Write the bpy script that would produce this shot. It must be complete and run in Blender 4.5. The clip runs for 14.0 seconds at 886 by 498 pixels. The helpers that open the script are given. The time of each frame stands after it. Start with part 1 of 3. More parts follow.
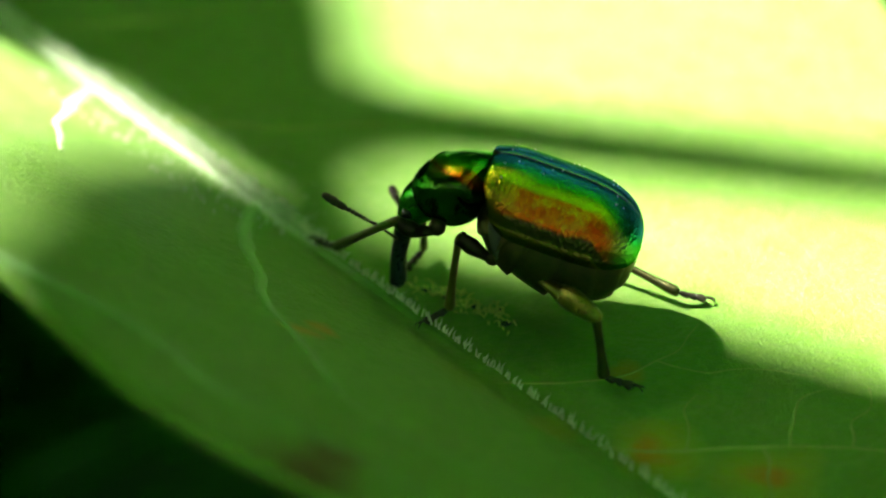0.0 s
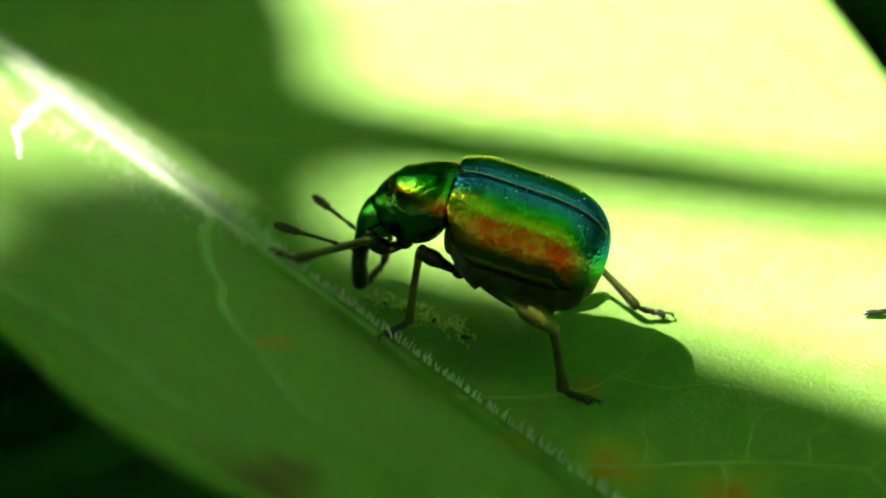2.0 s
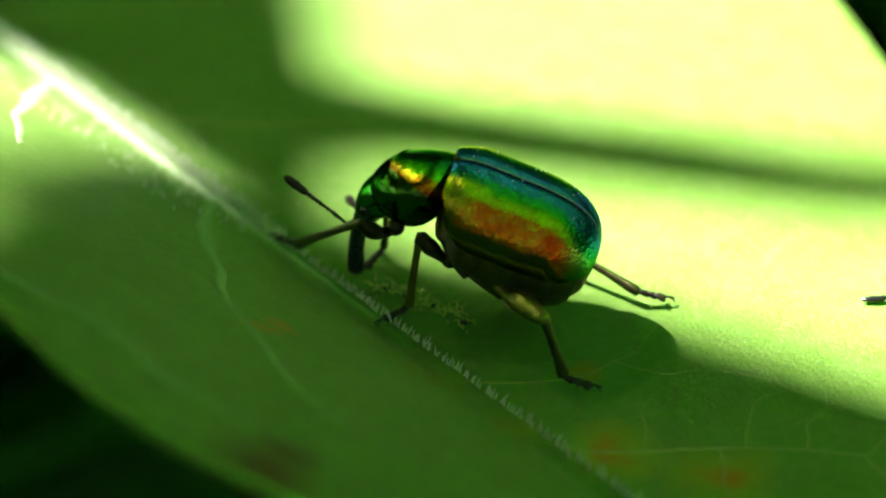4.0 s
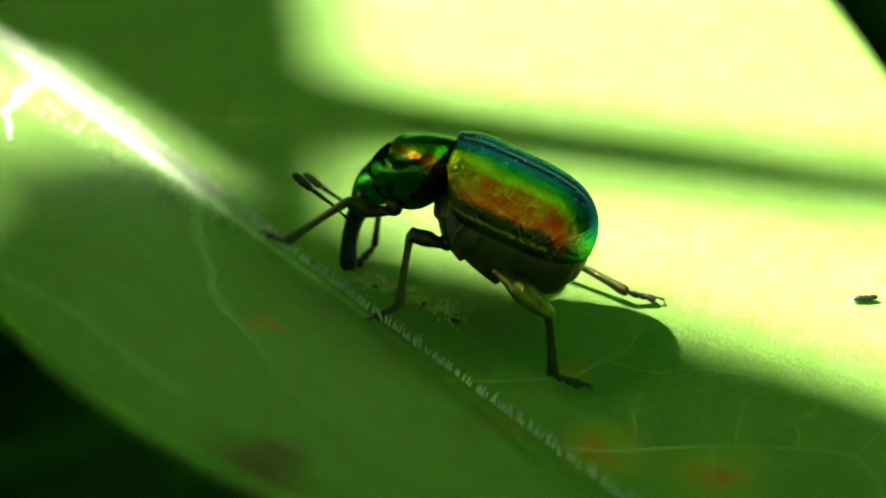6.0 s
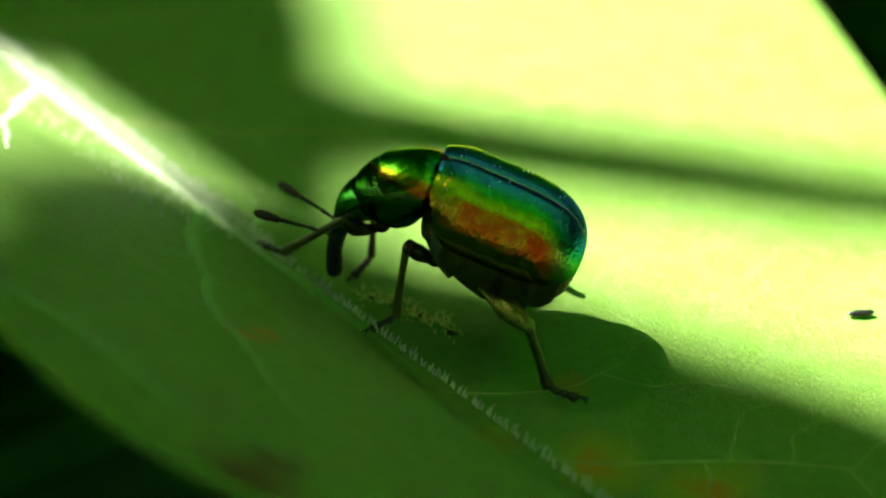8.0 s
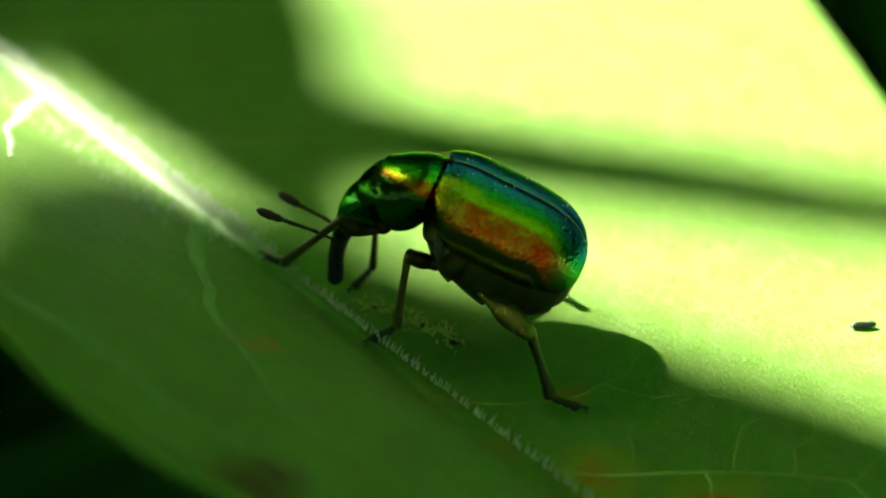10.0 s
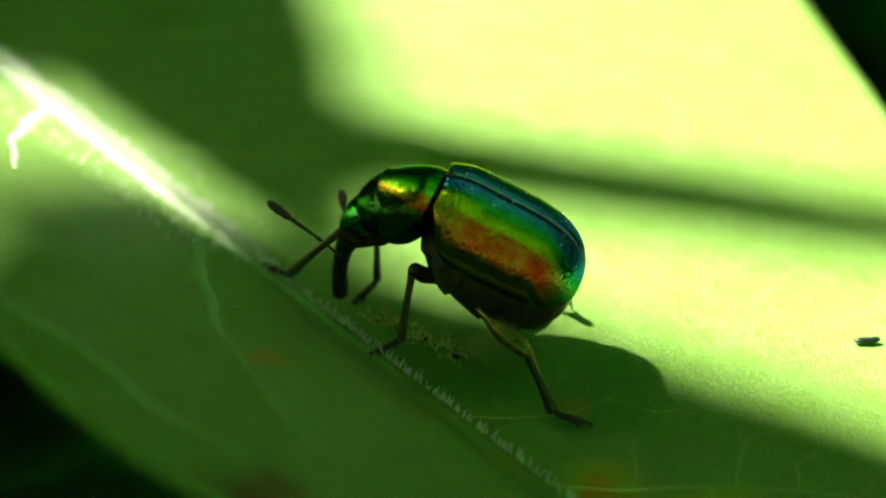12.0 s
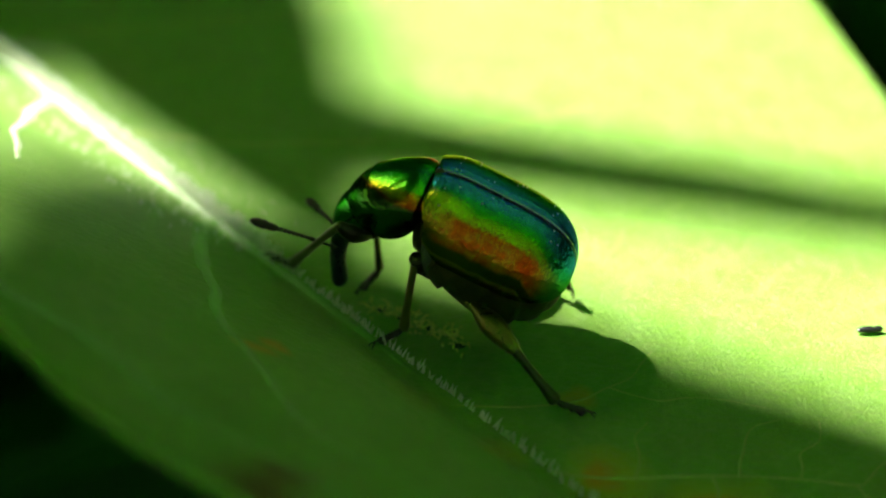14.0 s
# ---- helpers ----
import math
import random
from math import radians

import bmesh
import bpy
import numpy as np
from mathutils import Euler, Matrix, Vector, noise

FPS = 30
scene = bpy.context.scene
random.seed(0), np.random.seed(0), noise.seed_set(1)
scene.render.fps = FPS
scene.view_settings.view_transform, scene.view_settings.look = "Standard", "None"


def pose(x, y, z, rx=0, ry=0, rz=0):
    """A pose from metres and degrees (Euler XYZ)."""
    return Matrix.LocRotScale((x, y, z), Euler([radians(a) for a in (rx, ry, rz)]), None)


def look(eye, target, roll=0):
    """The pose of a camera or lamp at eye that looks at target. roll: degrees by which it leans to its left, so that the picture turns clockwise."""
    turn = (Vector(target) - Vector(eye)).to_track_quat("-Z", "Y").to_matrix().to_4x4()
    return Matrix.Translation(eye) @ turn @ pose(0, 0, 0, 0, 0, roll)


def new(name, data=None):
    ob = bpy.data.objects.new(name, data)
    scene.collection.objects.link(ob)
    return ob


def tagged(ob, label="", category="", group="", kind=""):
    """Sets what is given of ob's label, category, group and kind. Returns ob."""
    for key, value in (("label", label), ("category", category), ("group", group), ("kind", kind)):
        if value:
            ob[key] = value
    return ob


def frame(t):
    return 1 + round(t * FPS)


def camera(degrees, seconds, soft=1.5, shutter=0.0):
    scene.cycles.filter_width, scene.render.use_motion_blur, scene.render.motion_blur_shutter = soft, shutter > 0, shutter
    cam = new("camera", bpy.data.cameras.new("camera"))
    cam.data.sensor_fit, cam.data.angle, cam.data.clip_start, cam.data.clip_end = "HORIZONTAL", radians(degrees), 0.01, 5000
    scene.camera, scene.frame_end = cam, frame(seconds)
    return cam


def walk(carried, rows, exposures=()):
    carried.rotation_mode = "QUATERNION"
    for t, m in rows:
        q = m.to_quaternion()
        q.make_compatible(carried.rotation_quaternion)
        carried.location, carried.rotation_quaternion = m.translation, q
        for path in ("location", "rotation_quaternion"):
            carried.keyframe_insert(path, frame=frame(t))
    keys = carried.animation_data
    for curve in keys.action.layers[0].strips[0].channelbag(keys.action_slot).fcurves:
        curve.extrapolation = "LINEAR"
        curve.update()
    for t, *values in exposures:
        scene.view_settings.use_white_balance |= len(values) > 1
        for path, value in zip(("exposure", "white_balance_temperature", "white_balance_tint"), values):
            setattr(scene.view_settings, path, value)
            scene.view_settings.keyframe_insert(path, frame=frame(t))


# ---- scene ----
# Lengths below are written in millimetres and scaled by MM.
MM = 0.001
cam = camera(32.0, 14.0, soft=2.1)
EYE_DISTANCE, EYE_TILT = 37.5, 32.0
EYE = Vector((0.0, -EYE_DISTANCE * math.cos(radians(EYE_TILT)), EYE_DISTANCE * math.sin(radians(EYE_TILT)))) * MM
VIEW = look(EYE, (0, 0, 0))
# seconds and the small turn of the camera held by hand, as a rotation vector in degrees
SHAKE = [
    (0, -0.216, 2.002, -1.14),
    (0.5, -0.865, 1.589, -1.042),
    (1, 0.214, 1.119, -0.837),
    (1.5, 0.382, 0.754, -0.688),
    (2, 0.274, 0.541, -0.62),
    (2.5, 0.147, 0.492, -0.546),
    (3, -0.004, 0.583, -0.551),
    (5.5, -0.448, 0.313, -0.256),
    (6, -0.34, 0.195, -0.289),
    (6.5, -0.225, 0.094, -0.169),
    (7, -0.12, 0.026, -0.116),
    (7.5, 0, 0, 0),
    (8, 0.104, 0.069, 0.114),
    (10.5, 0.49, 0.165, 0.404),
    (11, 0.453, 0.204, 0.34),
    (11.5, 0.271, 0.261, 0.44),
    (12, 0.976, 0.293, 0.59),
    (12.5, 2.311, 0.344, 0.583),
    (13, 1.782, 0.356, 0.585),
    (13.5, 1.105, 0.374, 0.61),
    (14, 0.585, 0.389, 0.54),
]


def turn(ax, ay, az):
    v = Vector((radians(ax), radians(ay), radians(az)))
    return Matrix.Rotation(v.length, 4, v.normalized()) if v.length > 1e-9 else Matrix.Identity(4)


walk(cam, [(t, VIEW @ turn(a, b, c)) for t, a, b, c in SHAKE], exposures=[(0.0, 3.16, 6700, 11), (1.0, 3.22, 6700, 11), (2.5, 3.10, 6700, 11), (3.0, 3.04, 6700, 11), (5.5, 3.10, 6700, 11), (6.5, 3.18, 6700, 11), (7.0, 3.03, 6700, 11), (7.5, 2.83, 6700, 11), (11.0, 2.71, 6700, 11), (14.0, 2.63, 6700, 11)])
cam.data.dof.use_dof = True
cam.data.dof.focus_distance = 33.4 * MM
cam.data.dof.aperture_fstop = 62.0

# ---- light ----
TO_SUN = Vector((-0.68, 0.51, 1.0)).normalized()
sun_data = bpy.data.lights.new("sun", "SUN")
sun_data.energy, sun_data.angle, sun_data.color = 5.0, radians(0.53), (1.0, 0.985, 1.0)
sun = new("sun", sun_data)
sun.matrix_world = look(TO_SUN * 2.0, (0, 0, 0))
world = bpy.data.worlds.new("sky")
scene.world = world
world.use_nodes = True
sky = world.node_tree.nodes.new("ShaderNodeTexSky")
sky.sky_type, sky.sun_disc = "NISHITA", False
sky.sun_elevation = math.asin(TO_SUN.z)
sky.air_density, sky.dust_density, sky.ozone_density = 0.15, 3.0, 0.0
sky.sun_rotation = math.atan2(TO_SUN.x, TO_SUN.y)
world.node_tree.links.new(sky.outputs[0], world.node_tree.nodes["Background"].inputs[0])
world.node_tree.nodes["Background"].inputs[1].default_value = 0.040


# ---- materials ----
class Nodes:
    """A small builder of node materials; the coordinates are the object's own, in millimetres."""

    def __init__(self, name):
        self.mat = bpy.data.materials.new(name)
        self.mat.use_nodes = True
        self.tree = self.mat.node_tree
        self.bsdf = self.tree.nodes["Principled BSDF"]
        self.out = self.tree.nodes["Material Output"]
        tc = self.add("ShaderNodeTexCoord")
        self.co = self.add("ShaderNodeVectorMath", operation="SCALE")
        self.co.inputs["Scale"].default_value = 1.0 / MM
        self.link(tc.outputs["Object"], self.co.inputs[0])
        self.co = self.co.outputs[0]

    def add(self, kind, **settings):
        node = self.tree.nodes.new(kind)
        for key, value in settings.items():
            setattr(node, key, value)
        return node

    def link(self, a, b):
        self.tree.links.new(a, b)

    def put(self, socket, value):
        if isinstance(value, (int, float, tuple)):
            socket.default_value = value
        else:
            self.link(value, socket)

    def math(self, op, a, b=0.0, clamp=False):
        node = self.add("ShaderNodeMath", operation=op, use_clamp=clamp)
        self.put(node.inputs[0], a)
        self.put(node.inputs[1], b)
        return node.outputs[0]

    def noise(self, size, detail=3.0, rough=0.55, distort=0.0, co=None):
        node = self.add("ShaderNodeTexNoise")
        node.inputs["Scale"].default_value = 1.0 / size
        node.inputs["Detail"].default_value = detail
        node.inputs["Roughness"].default_value = rough
        node.inputs["Distortion"].default_value = distort
        self.link(co or self.co, node.inputs["Vector"])
        return node.outputs["Fac"]

    def cells(self, size, feature="F1", co=None):
        node = self.add("ShaderNodeTexVoronoi", feature=feature)
        node.inputs["Scale"].default_value = 1.0 / size
        self.link(co or self.co, node.inputs["Vector"])
        return node.outputs["Distance"]

    def ramp(self, fac, stops):
        node = self.add("ShaderNodeValToRGB")
        el = node.color_ramp.elements
        while len(el) < len(stops):
            el.new(0.5)
        for e, (p, c) in zip(el, stops):
            e.position = p
            e.color = (*c, 1.0) if len(c) == 3 else c
        self.put(node.inputs[0], fac)
        return node.outputs[0]

    def mix(self, fac, a, b, kind="MIX"):
        node = self.add("ShaderNodeMix", data_type="RGBA", blend_type=kind)
        self.put(node.inputs[0], fac)
        self.put(node.inputs[6], a if not isinstance(a, tuple) else (*a, 1.0))
        self.put(node.inputs[7], b if not isinstance(b, tuple) else (*b, 1.0))
        return node.outputs[2]

    def bump(self, height, depth, strength=1.0, normal=None):
        node = self.add("ShaderNodeBump")
        node.inputs["Strength"].default_value = strength
        node.inputs["Distance"].default_value = depth * MM
        self.link(height, node.inputs["Height"])
        if normal:
            self.link(normal, node.inputs["Normal"])
        return node.outputs[0]

    def set(self, **values):
        for key, value in values.items():
            self.put(self.bsdf.inputs[key.replace("_", " ")], value if not isinstance(value, tuple) else (*value, 1.0))


def leaf_material(name, spots=(), thin=0.3):
    n = Nodes(name)
    big, small = n.noise(6.0, 3), n.noise(0.5, 4)
    wobble = n.add("ShaderNodeVectorMath", operation="ADD")
    noise_color = n.add("ShaderNodeTexNoise")
    noise_color.inputs["Scale"].default_value = 0.9
    n.link(n.co, noise_color.inputs["Vector"])
    n.link(n.co, wobble.inputs[0])
    n.link(noise_color.outputs["Color"], wobble.inputs[1])
    net = n.cells(2.3, "DISTANCE_TO_EDGE", wobble.outputs[0])
    lace = n.cells(0.75, "DISTANCE_TO_EDGE", wobble.outputs[0])
    fine = n.cells(0.42, "DISTANCE_TO_EDGE", wobble.outputs[0])
    color = n.ramp(big, [(0.3, (0.157, 0.31, 0.026)), (0.7, (0.205, 0.39, 0.040))])
    color = n.mix(n.math("MULTIPLY", small, 0.35), color, (0.18, 0.42, 0.035))
    blotch = n.ramp(n.noise(1.1, 3, 0.6, 0.6), [(0.42, (0.0, 0.0, 0.0)), (0.62, (1.0, 1.0, 1.0))])
    color = n.mix(n.math("MULTIPLY", blotch, 0.45), color, (0.25, 0.43, 0.085))
    vein = n.math("SUBTRACT", 1.0, n.math("MULTIPLY", net, 20.0, True), True)
    color = n.mix(n.math("MULTIPLY", vein, 0.6), color, (0.26, 0.47, 0.07))
    veinlet = n.math("SUBTRACT", 1.0, n.math("MULTIPLY", lace, 26.0, True), True)
    color = n.mix(n.math("MULTIPLY", veinlet, 0.3), color, (0.24, 0.46, 0.06))
    mottle = n.noise(0.28, 3)
    color = n.mix(n.math("MULTIPLY", n.math("SUBTRACT", mottle, 0.42, True), 1.6, True), color, (0.10, 0.25, 0.02))
    for (x, y, z), radius, tint, force in spots:
        d = n.add("ShaderNodeVectorMath", operation="DISTANCE")
        n.link(wobble.outputs[0], d.inputs[0])
        d.inputs[1].default_value = (x + 0.5, y + 0.5, z + 0.5)
        f = n.math("SUBTRACT", 1.0, n.math("DIVIDE", d.outputs["Value"], radius), True)
        f = n.math("MULTIPLY", n.math("MULTIPLY", f, 1.6, True), force)
        color = n.mix(f, color, tint)
    grain = n.noise(0.07, 4, 0.75)
    color = n.mix(n.math("MULTIPLY", n.math("SUBTRACT", grain, 0.5, True), 2.2, True), color, (0.34, 0.52, 0.12))
    b = n.bump(vein, 0.03, 0.2)
    b = n.bump(n.math("MULTIPLY", fine, 2.0, True), 0.02, 0.15, b)
    b = n.bump(grain, 0.06, 0.7, b)
    n.set(Base_Color=color, Roughness=n.math("ADD", 0.44, n.math("MULTIPLY", small, 0.2)), Normal=b)
    n.bsdf.inputs["Specular IOR Level"].default_value = 0.08
    # the waxy skin, whose fine grains glitter in the sun
    n.bsdf.inputs["Coat Weight"].default_value = 0.66
    n.bsdf.inputs["Coat IOR"].default_value = 1.56
    n.bsdf.inputs["Coat Roughness"].default_value = 0.38
    n.link(n.bump(n.noise(0.17, 2, 0.6), 0.25, 1.0, b), n.bsdf.inputs["Coat Normal"])
    n.bsdf.inputs["IOR"].default_value = 1.5
    n.bsdf.inputs["Sheen Weight"].default_value = 0.02
    n.bsdf.inputs["Sheen Roughness"].default_value = 0.55
    n.bsdf.inputs["Sheen Tint"].default_value = (1.0, 1.0, 0.92, 1.0)
    through_light = n.add("ShaderNodeBsdfTranslucent")
    n.link(n.mix(0.9, color, (0.12, 0.62, 0.014)), through_light.inputs["Color"])
    both = n.add("ShaderNodeMixShader")
    both.inputs[0].default_value = thin
    n.link(n.bsdf.outputs[0], both.inputs[1])
    n.link(through_light.outputs[0], both.inputs[2])
    n.link(both.outputs[0], n.out.inputs["Surface"])
    return n.mat


def vein_material(name, color, other, rough=0.45):
    n = Nodes(name)
    n.set(Base_Color=n.mix(n.noise(0.6, 3), color, other), Roughness=rough, Normal=n.bump(n.noise(0.08, 3), 0.02, 0.8))
    return n.mat


def rib_material():
    """The midrib: nearly white at the base, greener towards the tip."""
    n = Nodes("pale_rib")
    along = n.add("ShaderNodeVectorMath", operation="DOT_PRODUCT")
    n.link(n.co, along.inputs[0])
    along.inputs[1].default_value = (0.626, -0.78, 0.0)
    k = n.math("DIVIDE", n.math("ADD", along.outputs["Value"], 6.0), 12.0, True)
    color = n.ramp(k, [(0.0, (0.52, 0.62, 0.38)), (0.62, (0.42, 0.54, 0.27)), (0.8, (0.22, 0.42, 0.09)), (1.0, (0.12, 0.34, 0.03))])
    color = n.mix(n.math("MULTIPLY", n.noise(0.5, 3), 0.4), color, (0.2, 0.42, 0.06))
    n.set(Base_Color=color, Roughness=0.6, Normal=n.bump(n.noise(0.12, 3), 0.03, 0.9))
    return n.mat


def hair_material():
    n = Nodes("leaf_hair")
    color = n.mix(n.noise(0.3, 2), (0.8, 0.88, 0.62), (0.9, 0.93, 0.76))
    n.set(Base_Color=color, Roughness=0.4)
    thin = n.add("ShaderNodeBsdfTranslucent")
    n.link(color, thin.inputs["Color"])
    both = n.add("ShaderNodeMixShader")
    both.inputs[0].default_value = 0.4
    n.link(n.bsdf.outputs[0], both.inputs[1])
    n.link(thin.outputs[0], both.inputs[2])
    n.link(both.outputs[0], n.out.inputs["Surface"])
    return n.mat


def shell_material(name, stops, rough=0.27, pits=0.065, depth=0.034, tail=0.0, copper=None, lumps=0.03):
    """A metallic wing case: the hue follows the angle round the body, from the seam at 0 to the lower rim; the stops
    can also hold a painted reflection.
    """
    n = Nodes(name)
    xyz = n.add("ShaderNodeSeparateXYZ")
    n.link(n.co, xyz.inputs[0])
    x, y, z = xyz.outputs
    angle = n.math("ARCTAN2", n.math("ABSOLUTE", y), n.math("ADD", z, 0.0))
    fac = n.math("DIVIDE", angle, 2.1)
    fac = n.math("ADD", fac, n.math("MULTIPLY", n.math("SUBTRACT", n.noise(0.5, 3), 0.5), 0.07))
    if tail:
        back = n.math("MULTIPLY", n.math("SUBTRACT", n.math("MULTIPLY", x, -1.0), 0.7), 1.1, True)
        fac = n.math("SUBTRACT", fac, n.math("MULTIPLY", back, tail))
    # the skin unrolled: along the body and round it, in millimetres; the punctures are drawn out round the body
    def unrolled(kx, ka):
        node = n.add("ShaderNodeCombineXYZ")
        n.put(node.inputs[0], n.math("MULTIPLY", x, kx))
        n.put(node.inputs[1], n.math("MULTIPLY", angle, 1.25 * ka))
        n.put(node.inputs[2], n.math("SIGN", y))
        return node.outputs[0]

    pit = n.cells(pits, "F1", unrolled(1.0, 0.5))
    wrinkle = n.noise(0.05, 2, co=unrolled(1.0, 0.2))
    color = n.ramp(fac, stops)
    if copper:
        # an oblong copper patch on the flank, between two angles and two places along the body
        low, high, rear, front = copper
        side = n.math("MULTIPLY", n.math("MULTIPLY", n.math("SUBTRACT", fac, low), 26.0, True), n.math("MULTIPLY", n.math("SUBTRACT", high, fac), 30.0, True))
        span = n.math("MULTIPLY", n.math("MULTIPLY", n.math("SUBTRACT", x, rear), 2.2, True), n.math("MULTIPLY", n.math("SUBTRACT", front, x), 2.5, True))
        streak = n.ramp(n.math("ADD", n.math("MULTIPLY", n.noise(0.35, 4), 0.7), n.math("MULTIPLY", wrinkle, 0.3)), [(0.36, (1.0, 0.09, 0.004)), (0.5, (1.0, 0.17, 0.007)), (0.62, (1.0, 0.40, 0.02))])
        color = n.mix(n.math("MULTIPLY", side, span), color, streak)
    if tail:
        # the hind end is green again
        end = n.math("MULTIPLY", n.math("SUBTRACT", -1.05, x), 2.4, True)
        color = n.mix(n.math("MULTIPLY", end, 0.85), color, n.ramp(fac, [(0.1, (0.03, 0.26, 0.5)), (0.35, (0.02, 0.34, 0.16)), (0.6, (0.05, 0.36, 0.06)), (0.75, (0.08, 0.12, 0.03))]))
        # gold glints behind the front edge, on the shoulder
        shoulder = n.math("MULTIPLY", n.math("SUBTRACT", x, 0.75), 1.6, True)
        shoulder = n.math("MULTIPLY", shoulder, n.math("MULTIPLY", n.math("MULTIPLY", n.math("SUBTRACT", fac, 0.24), 14.0, True), n.math("MULTIPLY", n.math("SUBTRACT", 0.42, fac), 14.0, True)))
        color = n.mix(n.math("MULTIPLY", shoulder, 0.85), color, (0.95, 0.85, 0.04))
    seam = n.math("SUBTRACT", 1.0, n.math("DIVIDE", n.math("ABSOLUTE", n.math("SUBTRACT", n.math("ABSOLUTE", y), 0.05)), 0.035), True)
    if tail:
        color = n.mix(n.math("MULTIPLY", seam, 0.8), color, (0.55, 0.6, 0.05))
    dirt = n.noise(0.25, 4)
    color = n.mix(n.math("MULTIPLY", n.math("SUBTRACT", dirt, 0.47, True), 0.7), color, (0.02, 0.05, 0.015))
    b = n.bump(n.math("MULTIPLY", pit, 1.4, True), depth, 0.8)
    b = n.bump(wrinkle, depth * 0.7, 0.5, b)
    b = n.bump(n.noise(0.6, 2), lumps, 0.5, b)
    b = n.bump(n.noise(0.22, 2), 0.02, 0.2, b)
    n.link(color, n.bsdf.inputs["Specular Tint"])
    n.set(Base_Color=color, Metallic=0.95, Roughness=n.math("ADD", rough, n.math("MULTIPLY", dirt, 0.12)), Normal=b)
    return n.mat


def chitin_material(name, a, b, rough=0.3, metal=0.7):
    n = Nodes(name)
    n.set(Base_Color=n.mix(n.noise(0.35, 3), a, b), Metallic=metal, Roughness=n.math("ADD", rough, n.math("MULTIPLY", n.noise(0.1, 2), 0.2)),
          Normal=n.bump(n.noise(0.07, 3), 0.02, 0.8))
    return n.mat


def foliage_material():
    n = Nodes("dark_foliage")
    island = n.add("ShaderNodeNewGeometry").outputs["Random Per Island"]
    color = n.ramp(island, [(0.0, (0.05, 0.19, 0.008)), (1.0, (0.09, 0.30, 0.014))])
    color = n.mix(n.math("MULTIPLY", n.noise(12.0, 3), 0.5), color, (0.05, 0.14, 0.01))
    n.set(Base_Color=color, Roughness=0.5)
    thin = n.add("ShaderNodeBsdfTranslucent")
    n.link(n.mix(0.9, color, (0.12, 0.62, 0.014)), thin.inputs["Color"])
    both = n.add("ShaderNodeMixShader")
    both.inputs[0].default_value = 0.5
    n.link(n.bsdf.outputs[0], both.inputs[1])
    n.link(thin.outputs[0], both.inputs[2])
    n.link(both.outputs[0], n.out.inputs["Surface"])
    return n.mat


def soil_material():
    n = Nodes("soil")
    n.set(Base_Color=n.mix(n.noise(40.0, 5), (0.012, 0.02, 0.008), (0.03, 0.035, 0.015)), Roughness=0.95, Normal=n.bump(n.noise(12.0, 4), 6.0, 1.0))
    return n.mat


# ---- mesh helpers ----
def mesh_object(name, bm, material, smooth=True):
    """Links a bmesh given in millimetres as one mesh object."""
    bmesh.ops.recalc_face_normals(bm, faces=bm.faces)
    for v in bm.verts:
        v.co *= MM
    for f in bm.faces:
        f.smooth = smooth
    if name == "blade" and sum(f.normal.z for f in bm.faces) < 0:
        bmesh.ops.reverse_faces(bm, faces=bm.faces)
    me = bpy.data.meshes.new(name)
    bm.to_mesh(me)
    bm.free()
    me.materials.append(material)
    return new(name, me)


def part(name, bm, material, parent, label="", smooth=True):
    ob = mesh_object(name, bm, material, smooth)
    ob.parent = parent
    return tagged(ob, label) if label else ob


def spline(points, t):
    """Catmull-Rom through rows of numbers, t from 0 to 1."""
    k = t * (len(points) - 1)
    i = min(int(k), len(points) - 2)
    f = k - i
    p = [np.array(points[min(max(j, 0), len(points) - 1)], float) for j in (i - 1, i, i + 1, i + 2)]
    return 0.5 * (2 * p[1] + (p[2] - p[0]) * f + (2 * p[0] - 5 * p[1] + 4 * p[2] - p[3]) * f * f + (3 * p[1] - p[0] - 3 * p[2] + p[3]) * f ** 3)


def tube(points, rings=24, segments=16, bm=None, flat=2.0, ripple=None):
    """A closed tube along points (x, y, z, half width, half height)."""
    bm = bm or bmesh.new()
    centres = [spline(points, i / (rings - 1)) for i in range(rings)]
    loops = []
    for i, c in enumerate(centres):
        a, b = centres[max(i - 1, 0)][:3], centres[min(i + 1, rings - 1)][:3]
        ahead = Vector(b - a).normalized()
        side = Vector((0, 0, 1)).cross(ahead)
        side = side.normalized() if side.length > 0.05 else Vector((0, 1, 0))
        up = ahead.cross(side).normalized()
        grow = ripple(i / (rings - 1)) if ripple else 1.0
        loop = []
        for s in range(segments):
            th = 2 * math.pi * s / segments
            cy, cz = math.cos(th), math.sin(th)
            cy, cz = (math.copysign(abs(q) ** (2 / flat), q) for q in (cy, cz))
            loop.append(bm.verts.new(Vector(c[:3]) + side * cy * max(c[3], 0.002) * grow + up * cz * max(c[4], 0.002) * grow))
        loops.append(loop)
    for la, lb in zip(loops, loops[1:]):
        for s in range(segments):
            bm.faces.new((la[s], la[(s + 1) % segments], lb[(s + 1) % segments], lb[s]))
    bm.faces.new(loops[0])
    bm.faces.new(loops[-1])
    return bm


def blob(bm, centre, radii, turn_by=None, u=14, v=9):
    m = Matrix.Translation(centre) @ (turn_by or Matrix.Identity(4)) @ Matrix.Diagonal((*radii, 1))
    bmesh.ops.create_uvsphere(bm, u_segments=u, v_segments=v, radius=1.0, matrix=m)
    return bm


